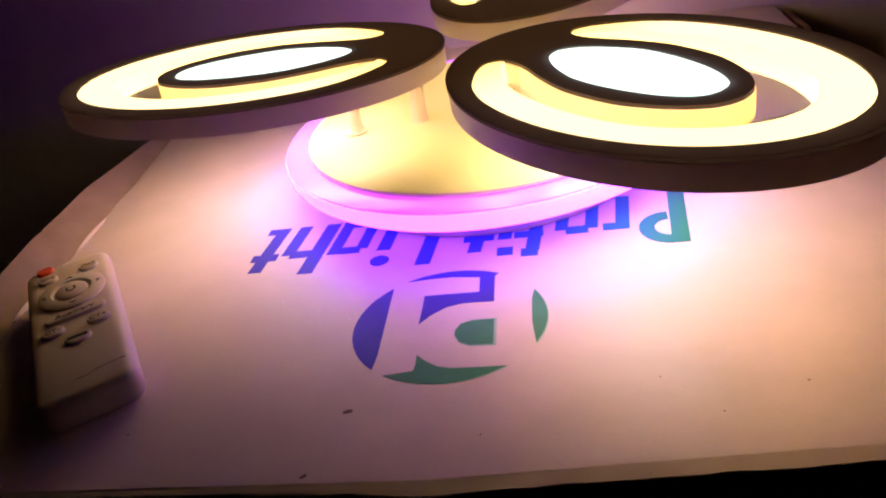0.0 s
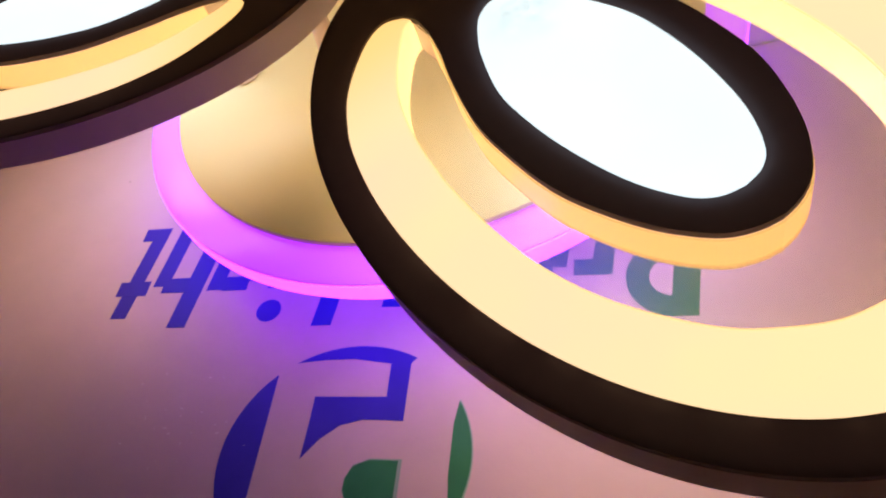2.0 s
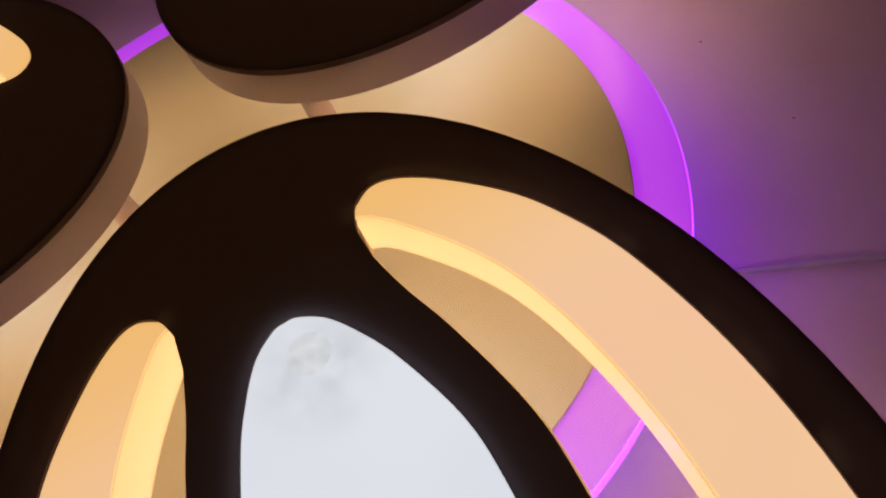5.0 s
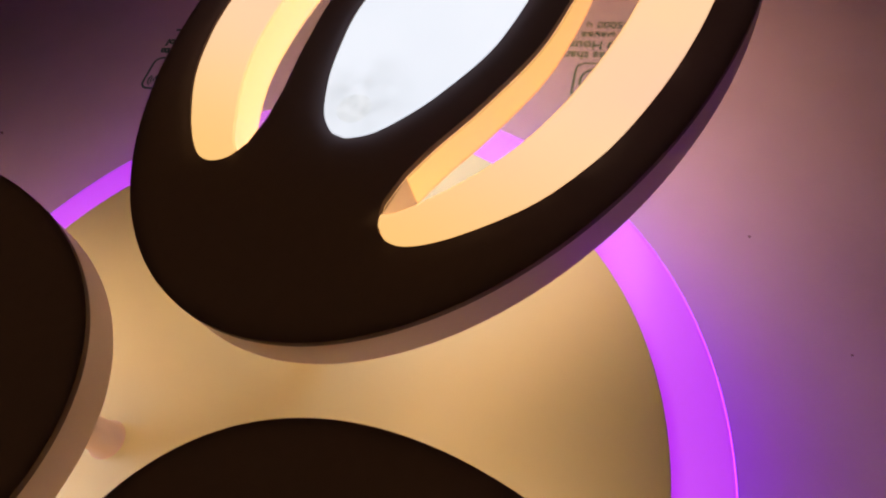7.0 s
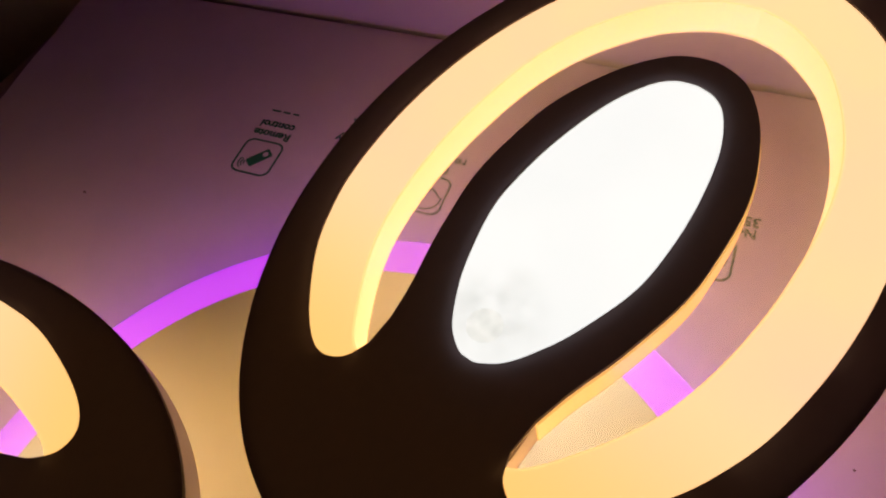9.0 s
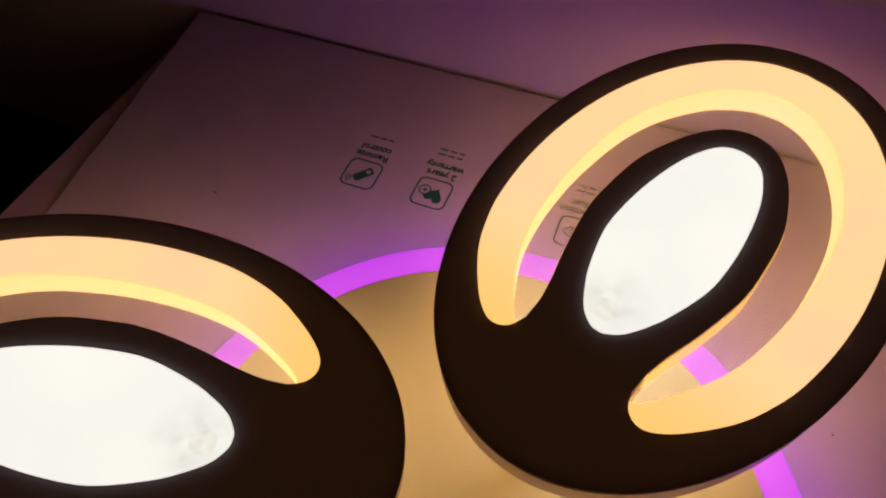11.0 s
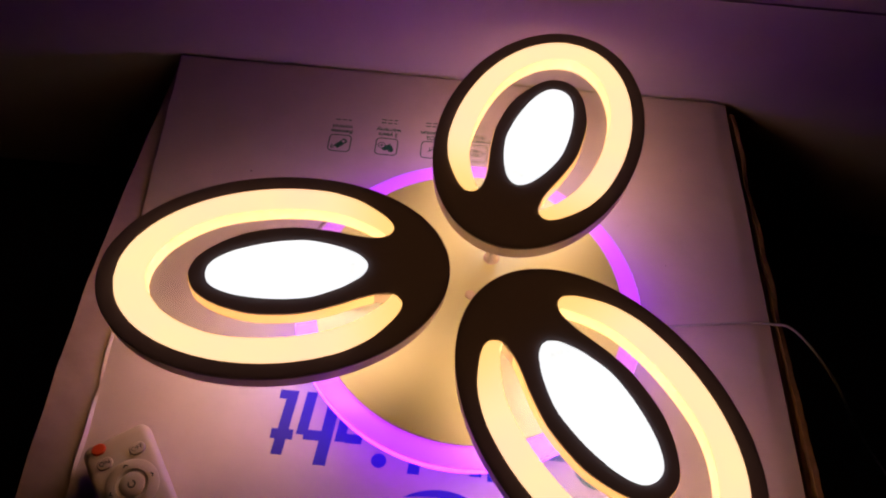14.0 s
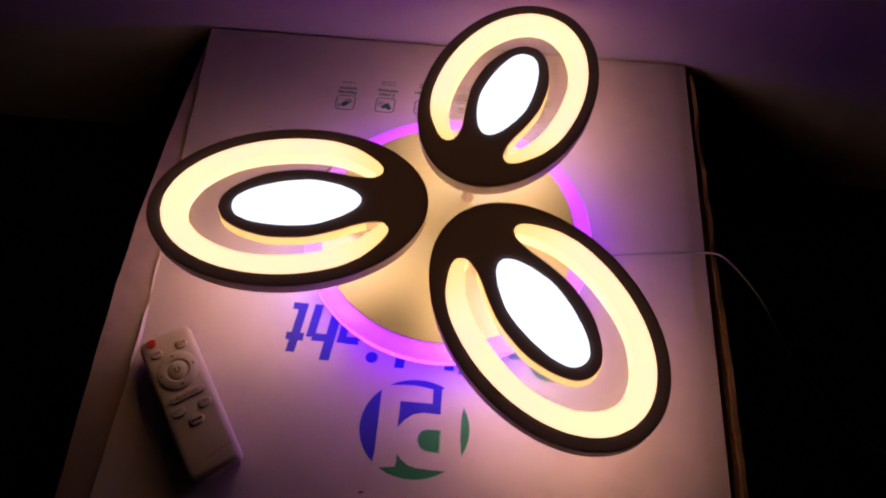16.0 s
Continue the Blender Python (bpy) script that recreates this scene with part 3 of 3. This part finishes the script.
icon(0.0207, [("protection", 0.0064), ("flicker", 0.0064), ("", 0), ("", 0)], G_EYE)
icon(0.0625, [("", 0), ("", 0), ("", 0)], G_LEAF)
icon(0.1005, [("Not less than", 0.0062), ("35000 Hours", 0.0066), ("не менее", 0.0048), ("35000 ч", 0.0056)], G_CLOCK)

# ---- the lamp ----
lamp = thing("ceiling_lamp", "lit ceiling lamp with three dark oval heads and violet base", "lamp", pose(0.0213, -0.0069, 0))
PLATE_Z, PLATE_R, RING_R = 0.0341, 0.1179, 0.1339
part("base_body", turned([(0.1, 0.0004), (0.1065, 0.0004), (0.1075, 0.002), (0.1075, 0.0185), (0.105, 0.0185)], 128), M_FRAME, lamp, smooth=True)
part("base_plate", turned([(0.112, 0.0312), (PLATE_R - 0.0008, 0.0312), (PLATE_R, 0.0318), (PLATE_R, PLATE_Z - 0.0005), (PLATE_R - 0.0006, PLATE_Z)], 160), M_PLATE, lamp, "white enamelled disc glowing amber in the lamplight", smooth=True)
part("light_ring", turned([(0.108, 0.0185), (0.1085, 0.0305), (0.1155, 0.0311), (RING_R - 0.0018, 0.0311), (RING_R - 0.0004, 0.0305), (RING_R - 0.0004, 0.0298)], 160, cap=False), M_VIOLET, lamp, "glowing violet acrylic ring", smooth=True)
part("ring_rim", turned([(RING_R - 0.0005, 0.03), (RING_R, 0.0297), (RING_R, 0.0228), (RING_R - 0.0004, 0.0222), (RING_R - 0.0022, 0.0188), (RING_R - 0.003, 0.0186)], 160, cap=False), M_VIOLET_RIM, lamp, "brighter violet outer rim", smooth=True)
part("ring_underside", turned([(RING_R - 0.0036, 0.0188), (0.1085, 0.0188)], 160, cap=False), M_VIOLET_LOW, lamp, smooth=True)
part("screw", turned([(0.004, PLATE_Z), (0.004, PLATE_Z + 0.0006), (0.003, PLATE_Z + 0.0012), (0.0006, PLATE_Z + 0.0014)], 20), M_FRAME, lamp, "small screw at the middle of the plate", smooth=True)

# one head, in its own plane: u along its length to the tip, v across, z = 0 on its dark face
H_A, H_B, H_T = 0.1182, 0.0801, 0.0138


def mirrored(half):
    """Closed outline from its half with v >= 0, from the first point on the axis to the last."""
    return half + [(u, -v) for u, v in reversed(half) if abs(v) > 1e-6]


ISLAND = [(60.3, 0), (59, 6.5), (55, 13.5), (45, 21.6), (32, 28), (18, 32.4), (0, 34.2), (-16, 34), (-37, 29.8), (-52, 25.5), (-63, 23.1)]
SLOT = [(107.4, 0)] + [(107.4 * math.cos(radians(a)), 69.6 * math.sin(radians(a))) for a in (12, 24, 36, 48, 60, 72, 84, 96, 108)] + [(-48, 61.4), (-60, 55.2), (-72.5, 45), (-79.5, 36.8), (-81.3, 30.6), (-78.4, 25.4), (-72, 22.8)]
HOLE = [(88.0, 0), (85.9, 10.5), (80.7, 19.9), (73.0, 29.1), (58.7, 39.1), (43.5, 45.9), (25.2, 50.0), (0.0, 51.7), (-22.2, 50.2), (-40.4, 46.4), (-53.7, 40.9), (-66.4, 33.1), (-73.5, 27.6), (-76, 23.6)]
PANEL = [(49.2, 0), (47.6, 6.4), (42, 12.1), (29, 18), (10, 22.1), (-8, 23.5), (-22, 22.6), (-38.6, 17.7), (-48, 13.4), (-55.6, 8.5), (-59.7, 3), (-60.2, 0)]


def half_line(points, steps=6):
    return mm(curve_through(points, steps, closed=False))


def horseshoe(outer):
    """The C-shaped opening between an outer line and the island."""
    o, i = half_line(outer), half_line(ISLAND)
    full = [(u, -v) for u, v in reversed(o[1:])] + o + list(reversed(i)) + [(u, -v) for u, v in i[1:]]
    return full


def panel_loop():
    p = half_line(PANEL)
    return mirrored(p)


ISLAND_SAG = 0.001  # how far the island's free end droops below the rim


def sagged(bm):
    """Let the island, which is held at its root alone, droop towards its free end."""
    for v in bm.verts:
        u, w = v.co.x / 0.062, v.co.y / 0.036
        if u > -1.02 and u * u + w * w < 1.12:
            v.co.z -= ISLAND_SAG * ((u + 1.02) / 2.02) ** 2
    return bm


def head(name, m, label):
    out = ellipse(H_A, H_B, 160)
    slot, hole = horseshoe(SLOT), horseshoe(HOLE)
    outline = ellipse(H_A - 0.0004, H_B - 0.0004, 160)
    shell = sagged(slab([outline, hole], -0.006, -0.0022))
    strip(outline, -H_T, -0.006, 0.0022, closed=True, bm=shell)
    strip(hole, -H_T, -0.006, -0.001, closed=True, bm=shell)
    body = part(name, shell, M_FRAME, lamp, label, m, smooth=True)
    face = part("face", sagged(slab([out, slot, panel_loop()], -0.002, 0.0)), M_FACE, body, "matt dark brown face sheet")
    # unseen glowing sheet, added to brighten the dark face from behind
    part("added_face_glow", sagged(slab([ellipse(H_A - 0.001, H_B - 0.001, 120), horseshoe(SLOT), [(u * 1.02, v * 1.02) for u, v in panel_loop()]], -0.00212, -0.00206)), M_WARM, body)
    o = half_line(HOLE)
    line = [(u, -v) for u, v in reversed(o[1:])] + o
    so = half_line(SLOT[:-1])
    sline = [(u, -v) for u, v in reversed(so[1:])] + so
    band = slab([sline + list(reversed(line))], -0.0021, -0.0009)
    part("diffuser", band, M_WARM, body, "glowing warm white opal band")
    part("inner_edge", strip(line, -H_T + 0.0003, -0.001, 0.0005), M_WARM_EDGE, body, "glowing inner edge")
    i = half_line(ISLAND)
    iline = [(u, -v) for u, v in reversed(i[1:])] + i
    part("island_edge", sagged(strip(iline, -H_T + 0.0003, -0.0022, -0.0005)), M_ISLAND, body, "glowing island edge")
    part("light_panel", sagged(slab([[(u * 1.01, v * 1.01) for u, v in panel_loop()]], -0.0021, -0.0006)), M_COOL, body, "glowing cool white oval panel")
    part("screw_boss", turned([(0.005, -0.00064), (0.0044, -0.00052), (0.0036, -0.00042), (0.0028, -0.00046), (0.0022, -0.00058), (0.0012, -0.00055), (0.0003, -0.00045)], 32, -0.0505, 0.002), M_BOSS, body, "faint round screw boss under the panel", smooth=True)
    part("clear_infill", slab([horseshoe([(u - 0.6, v - 0.6 if v > 1 else v) for u, v in HOLE])], -H_T + 0.0006, -H_T + 0.0014), M_CLEAR, body, "clear hazy acrylic sheet in the slot")
    # unseen glowing C added below the head to light plate and carton
    sweep = [radians(a) for a in range(-156, 157, 3)]
    under = slab([[((H_A - 0.006) * math.cos(a), (H_B - 0.006) * math.sin(a)) for a in sweep] + [((H_A - 0.0285) * math.cos(a), (H_B - 0.0265) * math.sin(a)) for a in reversed(sweep)]], -0.0068, -0.0062)
    part("underside_fill", under, M_UNDER, body)
    part("island_underside", slab([[(u * 1.12, v * 1.12) for u, v in panel_loop()]], -0.0068, -0.0062), M_UNDER_COOL, body)
    for u, v in ((-0.097, 0.0), (-0.054, 0.0)):
        low = POST_DROP[name]
        pb = turned([(0.0073, low), (0.0074, low + 0.0007), (0.0064, low + 0.0013), (0.0053, low + 0.003), (0.0047, low + 0.008), (0.0043, low + 0.02), (0.0042, -0.0065)], 28, u, v)
        part("post", pb, M_FRAME, body, "slim white post", smooth=True)
    return body


def head_pose(x, y, z, yaw, pit, rol):
    c, s = math.cos(yaw), math.sin(yaw)
    ux, uy = Vector((c, s, pit)).normalized(), Vector((-s, c, rol))
    uz = ux.cross(uy).normalized()
    uy = uz.cross(ux)
    m = Matrix((ux, uy, uz)).transposed().to_4x4()
    m.translation = (x, y, z)
    return Matrix.Translation((-0.0213, 0.0069, 0)) @ m


POST_DROP = {"head": -0.057}
for row in ((-0.1129, -0.0338, 0.0914, -2.9403, 0.0608, -0.0211), (0.0676, 0.1188, 0.0909, 1.2374, 0.0349, 0.0004), (0.1072, -0.1152, 0.0846, -0.9109, 0.0065, 0.0188)):
    POST_DROP["head"] = -(row[2] - 0.072 * row[4] - PLATE_Z) - 0.0005
    head("head", head_pose(*row), "oval lamp head with a dark face and a lit C-shaped slot")

tagged(part("wire_end", strip([(-0.1256, 0.0515), (-0.1232, 0.0553), (-0.1205, 0.0606)], 0.0306, 0.0326, 0.0015), M_INK, lamp), "short black wire end")
# ---- the remote control on the carton ----
remote = thing("remote_control", "white plastic remote control with raised buttons lying on the carton", "remote control", Matrix.Translation((-0.1743, -0.1947, 0.0)) @ Matrix.Rotation(math.atan2(0.593, 0.805) - radians(1.8), 4, "Z") @ pose(0, 0, 0.002, 1.9))


def body_bm(w, h, r, rows, inset=0.0):
    """A rounded case from (height, shrink) rows."""
    bm, rings = bmesh.new(), []
    for z, k in rows:
        rings.append([bm.verts.new((x, y, z)) for x, y in rounded(w - 2 * k, h - 2 * k, max(r - k, 0.0008), 6)])
    for a, b in zip(rings, rings[1:]):
        for i in range(len(a)):
            j = (i + 1) % len(a)
            bm.faces.new((a[i], a[j], b[j], b[i]))
    bm.faces.new(rings[0][::-1]), bm.faces.new(rings[-1])
    return bm


part("case", body_bm(0.0452, 0.1335, 0.007, [(0.0004, 0.004), (0.001, 0.002), (0.004, 0.0006), (0.0095, 0), (0.0138, 0.0004), (0.0155, 0.0016), (0.0163, 0.0036), (0.0165, 0.006)]), M_REMOTE, remote, at=pose(-0.001, 0.0072, 0), smooth=True)
TOPZ = 0.0164


def button(x, y, w, h, deg, mat=None, high=0.0018, r=0.003, label=""):
    bm, rings = bmesh.new(), []
    for z, k in ((TOPZ - 0.0005, 0), (TOPZ + high * 0.6, 0.0001), (TOPZ + high * 0.92, 0.0006), (TOPZ + high, 0.0016)):
        rings.append([bm.verts.new((a, b, z)) for a, b in spun(rounded(w - 2 * k, h - 2 * k, max(min(r, w / 2 - 1e-4, h / 2 - 1e-4) - k, 0.0004), 6), deg, x, y)])
    for a, b in zip(rings, rings[1:]):
        for i in range(len(a)):
            j = (i + 1) % len(a)
            bm.faces.new((a[i], a[j], b[j], b[i]))
    bm.faces.new(rings[-1])
    return part("button", bm, mat or M_BUTTON, remote, label, smooth=True)


def legend(parent_button, text, size, x, y, z, deg=0):
    cu = bpy.data.curves.new("words", "FONT")
    cu.body, cu.size, cu.align_x, cu.align_y, cu.extrude = text, size, "CENTER", "CENTER", 0.00008
    tmp = bpy.data.objects.new("words", cu)
    scene.collection.objects.link(tmp)
    bpy.context.view_layer.update()
    me = bpy.data.meshes.new_from_object(tmp.evaluated_get(bpy.context.evaluated_depsgraph_get()))
    bpy.data.objects.remove(tmp)
    me.materials.clear()
    me.materials.append(M_INK)
    ob = new("legend", me)
    ob.parent = parent_button
    ob.matrix_basis = pose(x, y, z, 0, 0, deg)


REMOTE_KEYS = [(-0.0122, 0.0680, 0.0092, 0.0078, 0, "", 0.0), (0.0105, 0.0565, 0.0105, 0.0085, 0, "OFF", 0.0045), (-0.0113, 0.0565, 0.0105, 0.0085, 0, "ON", 0.0045)]
for n, (x, y, w, h, deg, text, size) in enumerate(REMOTE_KEYS):
    b = button(x, y, w, h, deg, M_RED if n == 0 else None, r=0.0042, label="red button" if n == 0 else "")
    if text:
        legend(b, text, size, x, y, TOPZ + 0.0019)
pad = part("direction_pad", turned([(0.0172, TOPZ - 0.0005), (0.0172, TOPZ + 0.0012), (0.016, TOPZ + 0.002), (0.0105, TOPZ + 0.002), (0.0095, TOPZ + 0.0008), (0.0088, TOPZ + 0.0004)], 48, 0, 0.0345, cap=True), M_BUTTON, remote, smooth=True)
ok = part("button", turned([(0.0082, TOPZ - 0.0003), (0.0082, TOPZ + 0.0016), (0.0074, TOPZ + 0.0023), (0.003, TOPZ + 0.0026)], 36, 0, 0.0345), M_BUTTON, remote, smooth=True)
for k, (dx, dy) in enumerate(((0, 0.0135), (-0.0135, 0), (0, -0.0135), (0.0135, 0))):
    a = math.atan2(dy, dx)
    vee = [spun([(0.0014, 0), (-0.0005, 0.0019), (-0.0006, 0.0009), (0.0003, 0), (-0.0006, -0.0009), (-0.0005, -0.0019)], math.degrees(a), dx, 0.0345 + dy)]
    part("arrow", slab(vee, TOPZ + 0.0016, TOPZ + 0.0022), M_INK, pad)
part("arrow", slab([spun(bow(0.0017, 0.001, 120, 420), 0, 0, 0.0345)], TOPZ + 0.002, TOPZ + 0.00275), M_INK, ok)
b = button(0, 0.0108, 0.03, 0.0075, 0, r=0.0037)
legend(b, "Auxiliary", 0.0054, 0, 0.0108, TOPZ + 0.0019)
for x, y, w, text in ((0.0102, -0.0022, 0.0115, "CT+"), (-0.0114, -0.0008, 0.0115, "CT-"), (-0.0005, -0.0135, 0.0125, "")):
    b = button(x, y, w, 0.0082, 0, r=0.004)
    if text:
        legend(b, text, 0.0046, x, y, TOPZ + 0.0019)
    else:
        part("legend_bar", slab([rounded(0.0095, 0.0019, 0.0005, 2, x, y)], TOPZ + 0.0012, TOPZ + 0.00195), M_INK, b)
SEAM = [(-0.0042, -0.0458), (0.0, -0.0462), (0.004, -0.0446), (0.01, -0.0436), (0.0178, -0.0434)]
part("battery_cover_seam", slab([curve_through(SEAM, 6, False) + [(x, y - 0.00042) for x, y in reversed(curve_through(SEAM, 6, False))]], TOPZ - 0.0004, TOPZ + 0.00022), M_SCUFF, remote, "dark seam of the battery cover")

# ---- the cable ----
def tube(points, radius, n=10):
    bm, rings = bmesh.new(), []
    for i, p in enumerate(points):
        d = (Vector(points[min(i + 1, len(points) - 1)]) - Vector(points[max(i - 1, 0)])).normalized()
        a = d.cross(Vector((0, 0, 1))).normalized()
        b = a.cross(d)
        rings.append([bm.verts.new(Vector(p) + radius * (math.cos(2 * math.pi * k / n) * a + math.sin(2 * math.pi * k / n) * b)) for k in range(n)])
    for a, b in zip(rings, rings[1:]):
        for k in range(n):
            bm.faces.new((a[k], a[(k + 1) % n], b[(k + 1) % n], b[k]))
    bm.faces.new(rings[0][::-1]), bm.faces.new(rings[-1])
    return bm


def smooth3(points, steps=8):
    n, out = len(points), []
    for i in range(n - 1):
        p = [Vector(points[min(max(i + k, 0), n - 1)]) for k in (-1, 0, 1, 2)]
        for s in range(steps):
            t = s / steps
            out.append(0.5 * (2 * p[1] + (p[2] - p[0]) * t + (2 * p[0] - 5 * p[1] + 4 * p[2] - p[3]) * t * t + (3 * p[1] - p[0] - 3 * p[2] + p[3]) * t ** 3))
    return out + [Vector(points[-1])]


CABLE = [(0.118, -0.008, 0.0032), (0.15, -0.006, 0.0012), (0.2, 0.002, 0.0012), (0.25, 0.0095, 0.0012), (0.272, 0.0105, 0.0015), (0.292, 0.006, 0.0), (0.335, -0.015, -0.035), (0.4, -0.05, -0.11), (0.5, -0.1, -0.185), (0.62, -0.13, -0.1985)]
tagged(part("power_cable", tube(smooth3(CABLE), 0.0011), M_CABLE, smooth=True), "thin pale cable leading from the lamp over the carton's edge", "cable")
